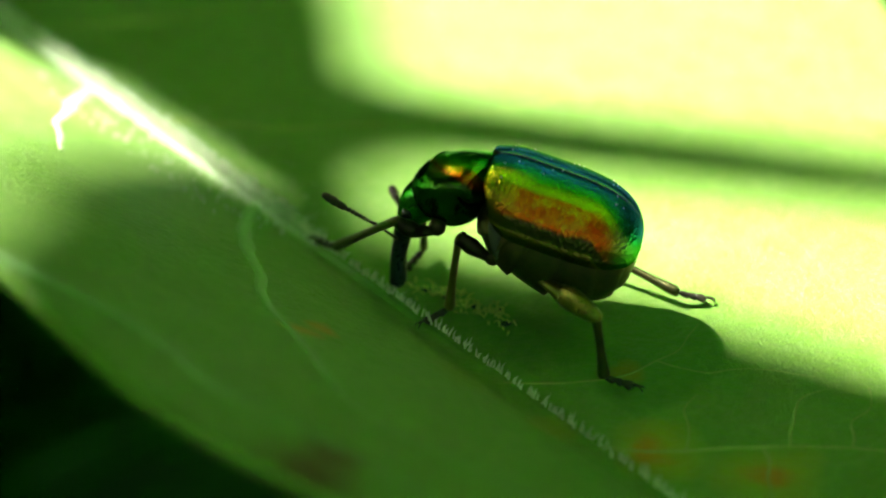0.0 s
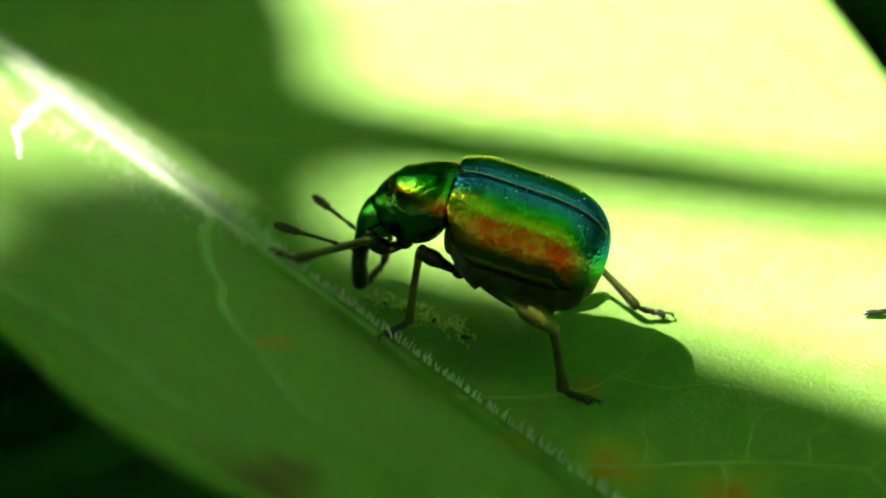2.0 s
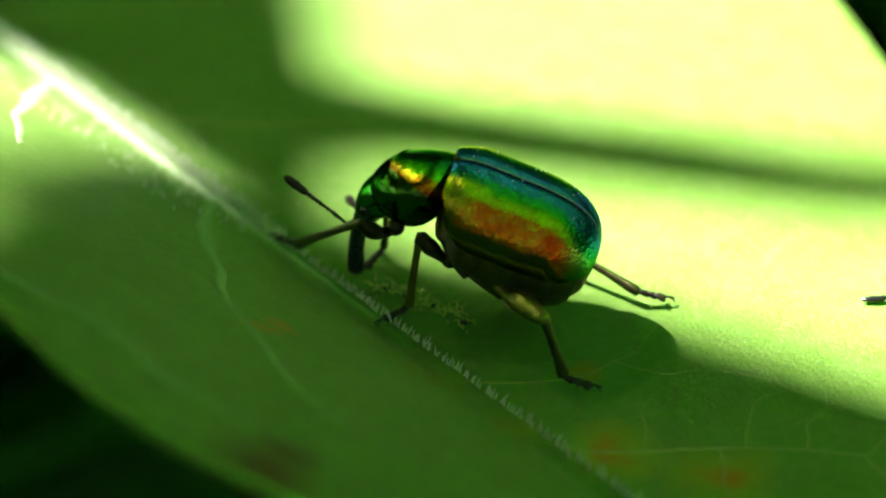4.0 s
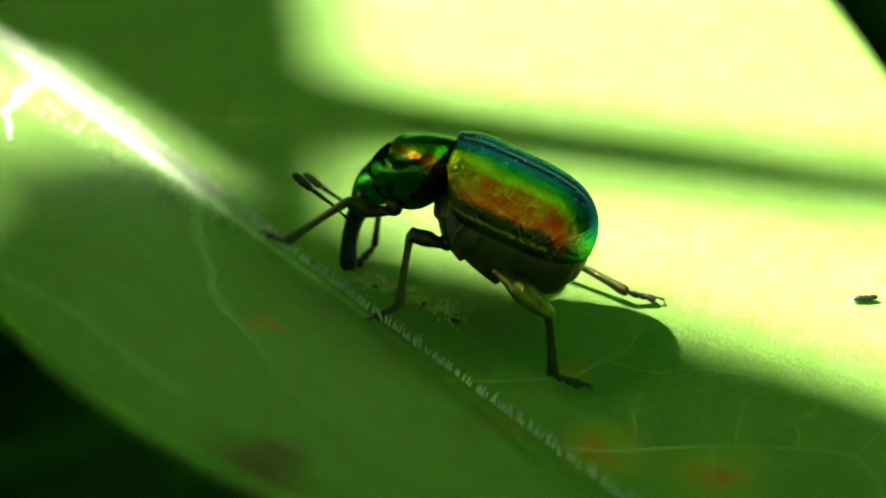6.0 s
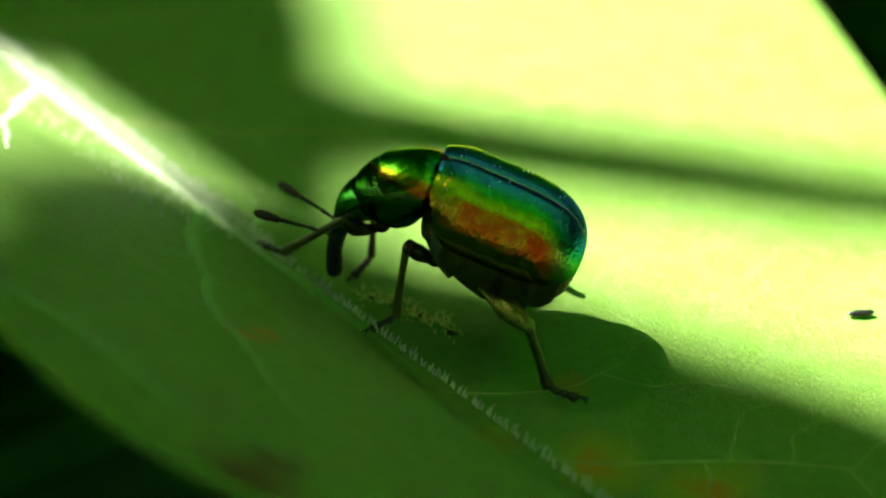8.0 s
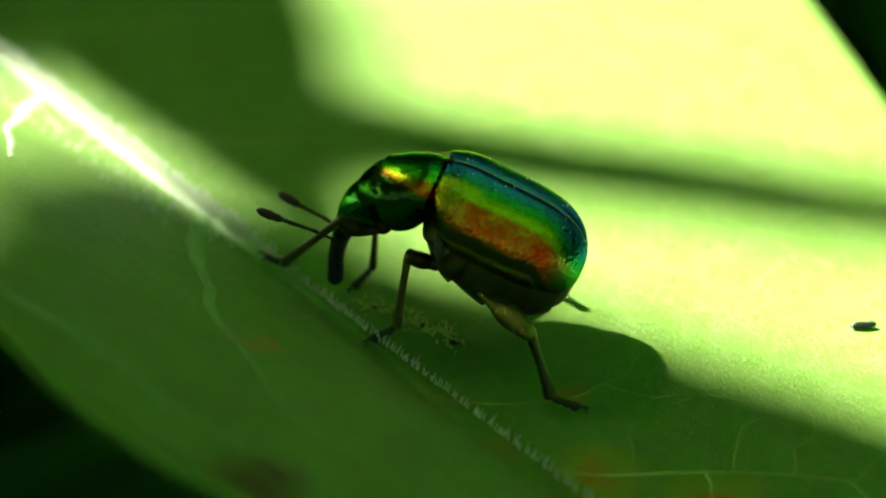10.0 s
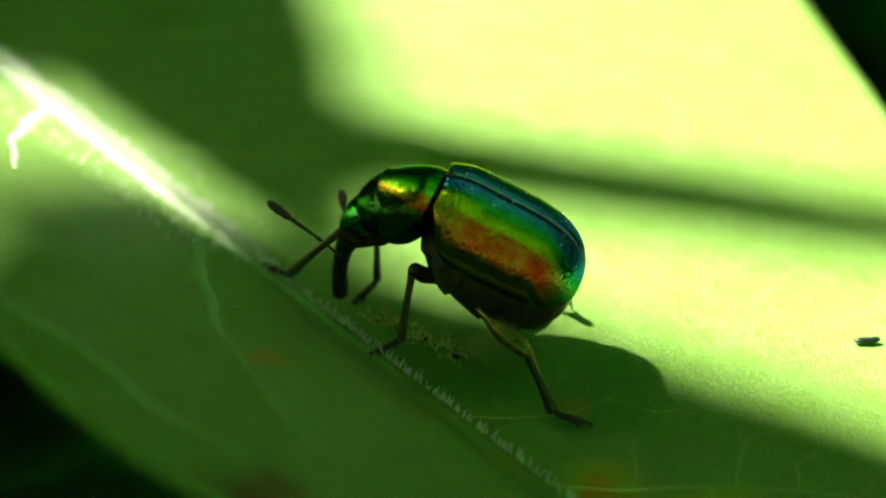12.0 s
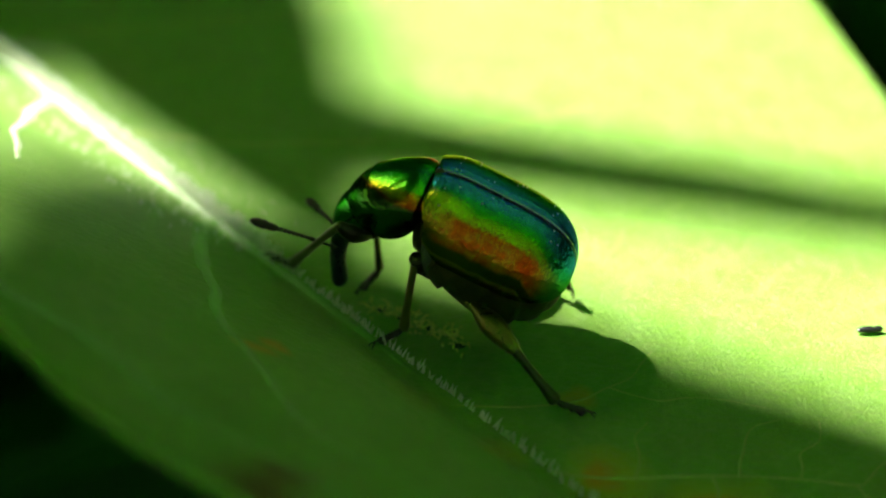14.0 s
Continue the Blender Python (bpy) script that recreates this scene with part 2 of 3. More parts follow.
# ---- the leaf that carries the beetle ----
LEAF_AT = Vector((-6.35, 2.3, 0.0))
ALONG = Vector((0.626, -0.78, 0.0)).normalized()
ACROSS = Vector((0.78, 0.626, 0.0)).normalized()
FOLD = radians(32.0)


def far_width(u):
    if u < -8:
        return 29.0 * max(0.0, 1 - ((-8 - u) / 36) ** 2) ** 0.6
    if u < 16:
        return 29.0 - 0.67 * (u + 8)
    return 12.92 * max(0.0, 1 - ((u - 16) / 17.6) ** 1.4) + 0.02


def near_width(u):
    if u < 11:
        return 10.75 + 0.06 * (11 - u) - max(0.0, -20 - u) * 0.6
    if u < 16:
        return 10.75 - 0.085 * (u - 11) ** 2
    return max(0.02, 8.62 - 0.85 * (u - 16))


def leaf_point(u, v, lift=0.0):
    """A place on the blade: u along the midrib, v across it (positive: the flat half)."""
    p = ALONG * u
    und = 0.05 * noise.noise(Vector((u * 0.22, v * 0.22, 3.0))) * min(1.0, abs(v) / 3.0)
    if v >= 0:
        p = p + ACROSS * v + Vector((0, 0, und + 0.10 * math.exp(-v / 0.5)))
    else:
        w = -v
        bend = FOLD * min(1.0, w / 0.8) ** 0.5
        p = p - ACROSS * w * math.cos(bend) + Vector((0, 0, w * math.sin(bend) + und * 1.5 + 0.10 * math.exp(-w / 0.5)))
    return p + Vector((0, 0, lift))


def vein_mesh(course, radius, steps=60):
    """A low rounded ridge that follows the blade along a course of (u, v), thinning towards its end."""
    bm = bmesh.new()
    line = [spline(course, i / (steps - 1)) for i in range(steps)]
    line = [p + 0.09 * noise.noise(Vector((p[0] * 1.3, p[1] * 1.3, radius * 90))) * min(1.0, 4 * i / steps) for i, p in enumerate(line)]
    rows = []
    for i, p in enumerate(line):
        d = line[min(i + 1, steps - 1)] - line[max(i - 1, 0)]
        across = np.array((-d[1], d[0])) / max(1e-6, math.hypot(d[0], d[1]))
        k = i / (steps - 1)
        r = radius * (1 - 0.7 * k) * (0.85 + 0.4 * noise.noise(Vector((p[0] * 2.0, p[1] * 2.0, 7.0))))
        rows.append([bm.verts.new(leaf_point(*(p + across * r * x), r * h)) for x, h in ((-1.0, -0.12), (-0.75, 0.12), (-0.35, 0.26), (0.0, 0.3), (0.35, 0.26), (0.75, 0.12), (1.0, -0.12))])
    for a, b in zip(rows, rows[1:]):
        for j in range(6):
            bm.faces.new((a[j], a[j + 1], b[j + 1], b[j]))
    return bm


def build_leaf():
    leaf = tagged(new("leaf"), "large green leaf with pale hairy midrib and brown spots", "leaf")
    leaf.location = LEAF_AT * MM
    spot = lambda u, v: tuple(leaf_point(u, v))
    spots = ((spot(8.5, -3.8), 0.5, (0.7, 0.25, 0.01), 0.9), (spot(8.8, -4.6), 0.5, (0.7, 0.25, 0.01), 0.9), (spot(14.74, -8.78), 1.0, (0.14, 0.022, 0.003), 1.0), (spot(14.17, -7.65), 0.75, (0.14, 0.024, 0.003), 1.0),
             (spot(13.9, 0.95), 1.2, (0.48, 0.50, 0.02), 0.85), (spot(13.84, 0.86), 0.46, (0.75, 0.24, 0.005), 0.95),
             (spot(15.8, 2.1), 1.25, (0.48, 0.50, 0.02), 0.85), (spot(15.82, 2.07), 0.5, (0.75, 0.2, 0.005), 1.0),
             (spot(11.59, 2.26), 0.5, (0.6, 0.3, 0.02), 0.7), (spot(10.0, -0.9), 1.0, (0.27, 0.3, 0.01), 0.55), (spot(12.18, -0.45), 0.7, (0.4, 0.3, 0.01), 0.6))
    green = leaf_material("leaf_green", spots)
    rib = rib_material()
    thin = vein_material("green_vein", (0.46, 0.56, 0.11), (0.25, 0.42, 0.06))
    soft = vein_material("faint_vein", (0.23, 0.42, 0.12), (0.18, 0.37, 0.07), 0.55)
    us = np.linspace(-40, 33.5, 200)
    vs = np.concatenate([-np.linspace(1, 0, 34)[:-1] ** 1.6, np.linspace(0, 1, 70) ** 1.4])
    bm = bmesh.new()
    grid = [[bm.verts.new(leaf_point(u, v * (far_width(u) if v > 0 else near_width(u)))) for v in vs] for u in us]
    for a, b in zip(grid, grid[1:]):
        for i in range(len(vs) - 1):
            bm.faces.new((a[i], a[i + 1], b[i + 1], b[i]))
    blade = part("blade", bm, green, leaf)
    solid = blade.modifiers.new("thickness", "SOLIDIFY")
    solid.thickness, solid.offset = 0.22 * MM, -1.0
    # the midrib, a low rounded ridge
    pts = [(*leaf_point(u, 0.0, -0.08 - 0.005 * max(0.0, u + 4)), 0.32 - 0.0065 * (u + 14), 0.27 - 0.0055 * (u + 14)) for u in np.linspace(-30, 30, 25)]
    part("midrib", tube(pts, 160, 14), rib, leaf, "pale raised midrib")
    # side veins, as courses of (u, v)
    courses = [
        ([(0.6, -0.1), (2.04, -1.46), (4.04, -2.76), (5.13, -3.25), (6.56, -4.06), (7.97, -4.72), (10.16, -5.2), (12.03, -5.77), (13.54, -5.19), (15.2, -3.9)], 0.26, soft),
        ([(-8.52, -0.1), (-7.0, -1.3), (-5.5, -2.42), (-3.62, -3.75), (-2.2, -4.5), (-0.66, -5.18)], 0.24, rib),
        ([(6.5, -11.0), (8.36, -9.89), (9.66, -9.1), (10.66, -8.86), (11.85, -8.77), (13.21, -7.92), (15.5, -6.6)], 0.34, soft),
        ([(10.29, 0.0), (10.69, 0.57), (11.17, 1.26), (11.63, 2.14), (11.73, 3.07), (11.65, 3.97), (11.3, 4.7)], 0.05, thin),
        ([(11.73, 3.07), (12.31, 3.32), (12.8, 3.67), (13.02, 4.14), (13.52, 4.66), (14.3, 5.2)], 0.032, thin),
        ([(13.1, 0.1), (13.92, 0.95), (14.83, 2.26), (15.44, 3.07), (16.27, 3.99), (17.08, 4.73), (17.09, 5.07), (16.99, 5.65), (16.9, 6.6)], 0.058, thin),
        ([(17.08, 4.73), (17.51, 4.63), (17.98, 4.29), (18.6, 3.6)], 0.046, thin),
        ([(15.46, 3.1), (14.98, 3.58), (14.67, 4.09), (14.56, 4.56), (14.71, 5.1)], 0.038, thin),
        ([(15.17, 2.63), (15.71, 2.26), (15.92, 1.98), (16.6, 1.3)], 0.05, thin),
        ([(14.22, 1.44), (13.75, 1.95), (13.25, 2.35), (13.1, 2.9)], 0.035, thin),
        ([(16.27, 3.99), (15.8, 4.6), (15.7, 5.2), (15.2, 5.8)], 0.035, thin),
        ([(-5.6, 0.3), (-4.77, 1.15), (-3.77, 2.01), (-2.66, 2.97), (-1.82, 4.29), (-0.72, 5.82), (0.8, 9.0), (1.5, 14.0)], 0.10, thin),
        ([(-14, 0.2), (-12.5, 3.0), (-10.0, 8.0), (-8.0, 15.0)], 0.12, thin),
    ]
    for course, radius, mat in courses:
        part("vein", vein_mesh(course, radius), mat, leaf)
    # the thin yellowish rim of the blade
    pts = [(*leaf_point(u, -near_width(u) + 0.04, -0.08), 0.10, 0.10) for u in np.linspace(-20, 27, 60)]
    part("rim", tube(pts, 120, 8), vein_material("yellow_green_rim", (0.17, 0.34, 0.01), (0.12, 0.33, 0.01)), leaf, "thin yellowish rim of the blade")
    # short hairs along the midrib: a dense fringe towards the base, single spikes towards the tip
    rnd = random.Random(4)
    bm = bmesh.new()

    def hair(base, way, length, thick):
        mid, tip = base + way * length * 0.55, base + (way + ALONG * rnd.gauss(0.05, 0.18)).normalized() * length
        side = way.orthogonal().normalized() * thick
        other = way.cross(side)
        rings = [[bm.verts.new(c + (side * math.cos(a) + other * math.sin(a)) * f) for a in (0, 2.1, 4.2)] for c, f in ((base, 1.0), (mid, 0.72))]
        top = bm.verts.new(tip)
        for k in range(3):
            bm.faces.new((rings[0][k], rings[0][(k + 1) % 3], rings[1][(k + 1) % 3], rings[1][k]))
            bm.faces.new((rings[1][k], rings[1][(k + 1) % 3], top))

    def on_rib(u, degrees):
        out = (ACROSS * math.cos(radians(degrees)) + Vector((0, 0, math.sin(radians(degrees))))).normalized()
        return leaf_point(u, 0.0) + out * (0.29 - 0.0055 * (u + 14)) * 0.8, out

    for i in range(1300):
        u = rnd.uniform(-16, 3.4)
        base, out = on_rib(u, rnd.gauss(62, 34))
        way = (out + ALONG * rnd.gauss(0, 0.3) + ACROSS * rnd.gauss(0, 0.15)).normalized()
        hair(base, way, rnd.uniform(0.15, 0.46), rnd.uniform(0.014, 0.023))
    u = 3.0
    while u < 16:
        # spikes in small tufts
        for k in range(rnd.choice((1, 1, 2, 2, 3))):
            base, out = on_rib(u + rnd.gauss(0, 0.03), rnd.gauss(72, 9))
            way = (out + ALONG * rnd.gauss(0, 0.28) + ACROSS * rnd.gauss(0, 0.12)).normalized()
            hair(base, way, rnd.uniform(0.15, 0.30), rnd.uniform(0.026, 0.04))
        u += rnd.uniform(0.06, 0.17)
    for i in range(350):
        u = rnd.uniform(-12, 3)
        base, out = on_rib(u, rnd.gauss(95, 30))
        way = (out + ALONG * rnd.gauss(0, 0.4)).normalized()
        hair(base, way, rnd.uniform(0.06, 0.16), rnd.uniform(0.010, 0.016))
    for i in range(200):
        # finer hairs on the blade beside the rib
        u, v = rnd.uniform(-9, 2), (0.25 + 1.6 * rnd.random() ** 1.6)
        hair(leaf_point(u, v), (Vector((0, 0, 1)) + ALONG * rnd.gauss(0, 0.3)).normalized(), rnd.uniform(0.06, 0.15), rnd.uniform(0.009, 0.016))
    for i in range(170):
        # sparse short hairs on the raised half
        u, v = rnd.uniform(-9, 2.5), -0.3 - 2.4 * rnd.random() ** 1.3
        hair(leaf_point(u, v), (Vector((0, 0, 1)) + ACROSS * 0.4 + ALONG * rnd.gauss(0, 0.4)).normalized(), rnd.uniform(0.08, 0.2), rnd.uniform(0.014, 0.024))
    tagged(part("hairs", bm, hair_material(), leaf, "short white hairs along the midrib"), kind="stuff")
    # the gnawed place under the beetle's snout
    bm = bmesh.new()
    pits = bmesh.new()
    for i in range(110):
        k = rnd.random()
        u, v = spline([(6.1, 0.75), (6.75, 1.2), (7.45, 1.15), (7.9, 1.55), (8.6, 1.55)], k)
        u, v = u + rnd.gauss(0, 0.16), v + rnd.gauss(0, 0.13)
        base = leaf_point(u, v)
        way = (ALONG * rnd.gauss(0, 1) + ACROSS * rnd.gauss(0, 1) + Vector((0, 0, rnd.uniform(0.1, 0.9)))).normalized()
        length = rnd.uniform(0.06, 0.26)
        bend = base + way * length * 0.5 + Vector((0, 0, 0.05))
        tube([(*base, 0.022, 0.014), (*bend, 0.036, 0.016), (*(base + way * length), 0.010, 0.008)], 5, 6, bm)
    for u, v, r in ((6.9, 1.15, 0.15), (8.55, 1.45, 0.17), (6.35, 0.95, 0.12), (7.6, 1.35, 0.11), (8.1, 1.7, 0.10), (7.25, 1.05, 0.09), (6.6, 1.35, 0.09)):
        blob(pits, leaf_point(u, v, 0.02), (r, r * 0.7, 0.035), None, 10, 6)
    scar = part("gnawed_tissue", bm, vein_material("gnawed_green", (0.72, 0.78, 0.18), (0.34, 0.52, 0.06), 0.5), leaf, "gnawed pale shreds of leaf tissue")
    part("pit", pits, vein_material("dark_pit", (0.015, 0.03, 0.008), (0.03, 0.05, 0.01), 0.6), leaf, "dark gnawed pits")
    return leaf


def build_other_leaf(name, label, centre, length, width, angle, away, material, point=0.8, tilt=(0.0, 0.0)):
    """A neighbouring leaf between the sun and the place centre on the leaf; angle turns its axis."""
    thing = tagged(new(name), label, "leaf")
    at = Vector((*centre, 0.0)) + TO_SUN * (away / TO_SUN.z)
    thing.matrix_world = Matrix.Translation(at * MM) @ pose(0, 0, 0, tilt[0], tilt[1], angle)
    bm = bmesh.new()
    rows = []
    n = 60
    for i in range(n + 1):
        s = i / n
        w = 0.5 * width * (math.sin(math.pi * s ** 0.8) ** point if 0 < s < 1 else 0.02) + 0.01
        w *= 1 + 0.03 * math.sin(s * 40)
        rows.append([bm.verts.new(((0.5 - s) * length, v * w, 0.06 * width * (v * v) ** 0.8 - 0.02 * length * (2 * s - 1) ** 2)) for v in np.linspace(-1, 1, 17)])
    for a, b in zip(rows, rows[1:]):
        for k in range(16):
            bm.faces.new((a[k], a[k + 1], b[k + 1], b[k]))
    blade = part("blade", bm, material, thing)
    solid = blade.modifiers.new("thickness", "SOLIDIFY")
    solid.thickness = 0.25 * MM
    pts = [((0.5 - s) * length, 0, -0.02 * length * (2 * s - 1) ** 2 - 0.1, 0.9 - 0.6 * (1 - s), 0.8 - 0.5 * (1 - s)) for s in np.linspace(0, 1, 12)]
    part("midrib", tube(pts, 40, 8), RIB_PLAIN, thing)
    return thing


RIB_PLAIN = vein_material("rib_of_other_leaf", (0.2, 0.4, 0.08), (0.15, 0.35, 0.06))
LEAF_PLAIN = leaf_material("other_leaf_green", (), 0.7)
STALK_HEIGHT = 320.0
build_leaf()
# leaves and a stalk of the same plant above, whose shade falls on the leaf
build_other_leaf("shading_leaf", "blunt green leaf hanging overhead in the sun", (8.0, -29.5), 70, 14.2, -64, 260, LEAF_PLAIN, 0.52)
build_other_leaf("shading_leaf", "broad green leaf hanging overhead in the sun", (24.05, -31.5), 87, 21.3, -45.6, 300, LEAF_PLAIN, 0.4)
build_other_leaf("shading_leaf", "small oval green leaf hanging overhead in the sun", (-0.42, -7.2), 20.5, 13.2, -46, 290, LEAF_PLAIN, 0.5)
POINTED = build_other_leaf("shading_leaf", "narrow pointed green leaf with a thin stalk overhead in the sun", (-20.85, 38.0), 90.8, 18.8, 115.2, STALK_HEIGHT, LEAF_PLAIN, 0.86)


def build_stalk(thing):
    up = TO_SUN * (STALK_HEIGHT / TO_SUN.z)
    course = [(-9.0, 8.7, 2.4), (-4.0, 6.9, 2.4), (-0.4, 5.75, 2.0), (3.3, 4.6, 1.85), (6.2, 3.8, 1.75), (9.2, 2.75, 1.6), (12.0, 2.25, 1.5), (30.0, -0.7, 1.3)]
    bm = tube([(x + up.x, y + up.y, up.z, r * 1.05, r * 1.05) for x, y, r in course], 40, 12)
    back = thing.matrix_world.inverted()
    for v in bm.verts:
        v.co = back @ (v.co * MM) / MM
    part("stalk", bm, RIB_PLAIN, thing, "thin green leaf stalk")


build_stalk(POINTED)


def build_foliage():
    """The plants all round, as many single leaves, open towards the sun and in part towards the sky."""
    rnd = random.Random(23)
    verts, faces = [], []
    shape = [(0, 0), (0.18, 0.30), (0.45, 0.42), (0.75, 0.25), (1, 0), (0.75, -0.25), (0.45, -0.42), (0.18, -0.30), (0.45, 0), (0.75, 0)]
    quads = [(0, 1, 2, 8), (0, 8, 6, 7), (8, 2, 3, 9), (8, 9, 5, 6), (9, 3, 4), (9, 4, 5)]
    count = 0
    while count < 9000:
        z = rnd.uniform(-0.95, 1.0)
        a = rnd.uniform(0, 2 * math.pi)
        way = Vector((math.cos(a) * math.sqrt(1 - z * z), math.sin(a) * math.sqrt(1 - z * z), z))
        distance = rnd.uniform(190, 420)
        p = way * distance
        beside = (p - TO_SUN * p.dot(TO_SUN)).length if p.dot(TO_SUN) > 0 else 999
        keep = 0.05 if way.y < -0.4 and z > -0.12 else 1.0 if z < 0.45 else (0.55 if way.dot(TO_SUN) > 0.75 else 0.12)
        if beside < 42 or rnd.random() > keep:
            continue
        count += 1
        size = rnd.uniform(35, 75)
        m = Matrix.Translation(p) @ pose(0, 0, 0, rnd.gauss(0, 35), rnd.gauss(0, 35), rnd.uniform(0, 360)) @ Matrix.Scale(size, 4)
        base = len(verts)
        for x, y in shape:
            verts.append((m @ Vector((x - 0.5, y * 0.9, 0.12 * abs(y) * 2 - 0.15 * (x - 0.5) ** 2))) * MM)
        faces += [tuple(base + k for k in q) for q in quads]
    me = bpy.data.meshes.new("foliage")
    me.from_pydata(verts, [], faces)
    for f in me.polygons:
        f.use_smooth = True
    me.materials.append(foliage_material())
    tagged(new("foliage", me), "dense dark green leaves of the plants around", "foliage", kind="stuff")


build_foliage()


def build_ground():
    bm = bmesh.new()
    rings = []
    for r in (100.0, 300.0, 1000.0, 4000.0, 20000.0, 400000.0):
        rings.append([bm.verts.new((r * math.cos(a), r * math.sin(a), -300.0)) for a in np.linspace(0, 2 * math.pi, 33)[:-1]])
    bm.faces.new(rings[0])
    for a, b in zip(rings, rings[1:]):
        for k in range(32):
            bm.faces.new((a[k], a[(k + 1) % 32], b[(k + 1) % 32], b[k]))
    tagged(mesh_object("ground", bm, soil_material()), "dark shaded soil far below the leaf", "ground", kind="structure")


build_ground()

# ---- the beetle; its own space: x ahead, y to its left, z up, in millimetres before MM ----
HEADING = 10.0
# seconds; place of the body; nose up; roll; nod and swing of the head; left and right antenna (side, up)
BODY = [
    (0, 1.415, -3.100, 2.557, 16.7, -6, -2.3, -23.6, 12, 20, -66, 2),
    (0.5, 1.405, -3.064, 2.614, 19.9, 0, 3.5, -7.8, 21, 11, -41, -11),
    (1, 1.457, -3.120, 2.525, 18.3, 4, -1.3, -7.5, 1, 7, -56, -5),
    (1.5, 1.541, -3.057, 2.624, 18.1, 7, -1.1, 2.7, 2, 6, -49, -15),
    (2, 1.543, -3.084, 2.581, 15.2, 8, -4.7, -1.7, 5, 5, -39, -9),
    (2.5, 1.567, -3.062, 2.617, 14.9, 8, -5.7, 1.4, 14, 11, -29, -6),
    (3, 1.372, -3.137, 2.497, 17.5, 5, -2.2, -14.0, -3, 13, -69, -19),
    (5.5, 1.388, -3.173, 2.439, 19.9, 1, -1.8, -19.7, 4, 31, -63, -24),
    (6, 1.535, -3.017, 2.689, 21.4, -7, -0.1, -20.4, 31, 29, -37, -5),
    (6.5, 1.409, -3.129, 2.509, 21.3, -6, -1.9, -22.0, 28, 11, -26, -11),
    (7, 1.343, -3.082, 2.585, 23.0, -4, 1.8, -14.2, 0, 4, -52, -15),
    (7.25, 1.331, -3.054, 2.63, 21.35, 1.5, 0.4, -6.1, 1.5, 4.5, -47.5, -13),
    (7.5, 1.318, -3.026, 2.674, 19.7, 7, -1.0, 2.0, 3, 5, -43, -11),
    (7.85, 1.329, -3.041, 2.65, 19.84, 4.9, -1.63, -1.92, 17, 9.2, -32.5, -8.9),
    (8, 1.334, -3.047, 2.640, 19.9, 4, -1.9, -3.6, 23, 11, -28, -8),
    (10.5, 1.292, -3.006, 2.706, 23.8, 0, 2.1, -6.5, 18, 6, -27, -15),
    (11, 1.151, -3.059, 2.622, 24.7, 0, 3.5, -9.0, 30, -10, -24, -18),
    (11.5, 1.049, -3.066, 2.611, 24.3, 0, 5.3, -15.2, -0, 4, -63, -9),
    (12, 1.196, -3.012, 2.697, 23.7, 2, 4.7, -6.8, -5, 10, -70, -0),
    (12.5, 1.024, -3.072, 2.601, 24.2, 5, 6.4, -5.9, 11, -10, -54, -6),
    (13, 0.923, -3.057, 2.624, 24.5, 7, 7.7, -4.5, 3, -0, -67, -19),
    (13.5, 0.972, -3.024, 2.678, 20.7, 9, 3.7, -2.0, 7, -1, -56, -15),
    (14, 0.963, -3.050, 2.635, 23.0, 9, 5.8, -3.1, 7, -3, -52, -23),
]


def body_pose(row):
    return pose(row[1], row[2], row[3]) @ pose(0, 0, 0, 0, 0, 180 - HEADING) @ pose(0, 0, 0, 0, -row[4], 0) @ pose(0, 0, 0, -row[5], 0, 0)


# from 0.57 on, the dark stops paint in the reflection of the shaded leaf
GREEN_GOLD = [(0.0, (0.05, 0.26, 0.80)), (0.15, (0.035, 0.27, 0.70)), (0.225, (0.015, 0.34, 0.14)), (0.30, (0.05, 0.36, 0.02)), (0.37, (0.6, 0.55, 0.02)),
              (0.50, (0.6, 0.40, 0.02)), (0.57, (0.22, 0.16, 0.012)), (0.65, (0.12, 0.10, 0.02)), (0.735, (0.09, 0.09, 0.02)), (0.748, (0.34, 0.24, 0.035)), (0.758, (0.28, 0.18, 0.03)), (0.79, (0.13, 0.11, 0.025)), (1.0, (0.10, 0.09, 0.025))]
PRON = [(0.0, (0.012, 0.12, 0.06)), (0.2, (0.03, 0.38, 0.03)), (0.36, (0.2, 0.62, 0.03)), (0.46, (0.6, 0.5, 0.02)), (0.53, (0.22, 0.07, 0.01)),
        (0.58, (0.05, 0.11, 0.015)), (0.85, (0.03, 0.12, 0.02)), (1.0, (0.04, 0.16, 0.02))]
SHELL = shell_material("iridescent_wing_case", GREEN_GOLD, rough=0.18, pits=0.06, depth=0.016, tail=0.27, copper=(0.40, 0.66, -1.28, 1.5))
PRONOTUM = shell_material("iridescent_pronotum", PRON, rough=0.13, pits=0.06, depth=0.006, copper=(0.36, 0.56, 1.5, 2.35), lumps=0.12)
HEAD = shell_material("glossy_head", [(0.0, (0.03, 0.30, 0.04)), (0.5, (0.12, 0.40, 0.03)), (0.75, (0.14, 0.36, 0.03)), (0.9, (0.30, 0.34, 0.02)), (1.0, (0.05, 0.26, 0.04))], rough=0.16, pits=0.06, depth=0.002, lumps=0.05)
DARK = chitin_material("dark_bronze_chitin", (0.03, 0.036, 0.012), (0.07, 0.05, 0.016), 0.25, 0.85)
BELLY = chitin_material("bronze_belly", (0.16, 0.12, 0.03), (0.035, 0.045, 0.014), 0.32, 0.75)
BLUEBLACK = chitin_material("blue_black_chitin", (0.008, 0.022, 0.036), (0.012, 0.024, 0.02), 0.2, 0.35)
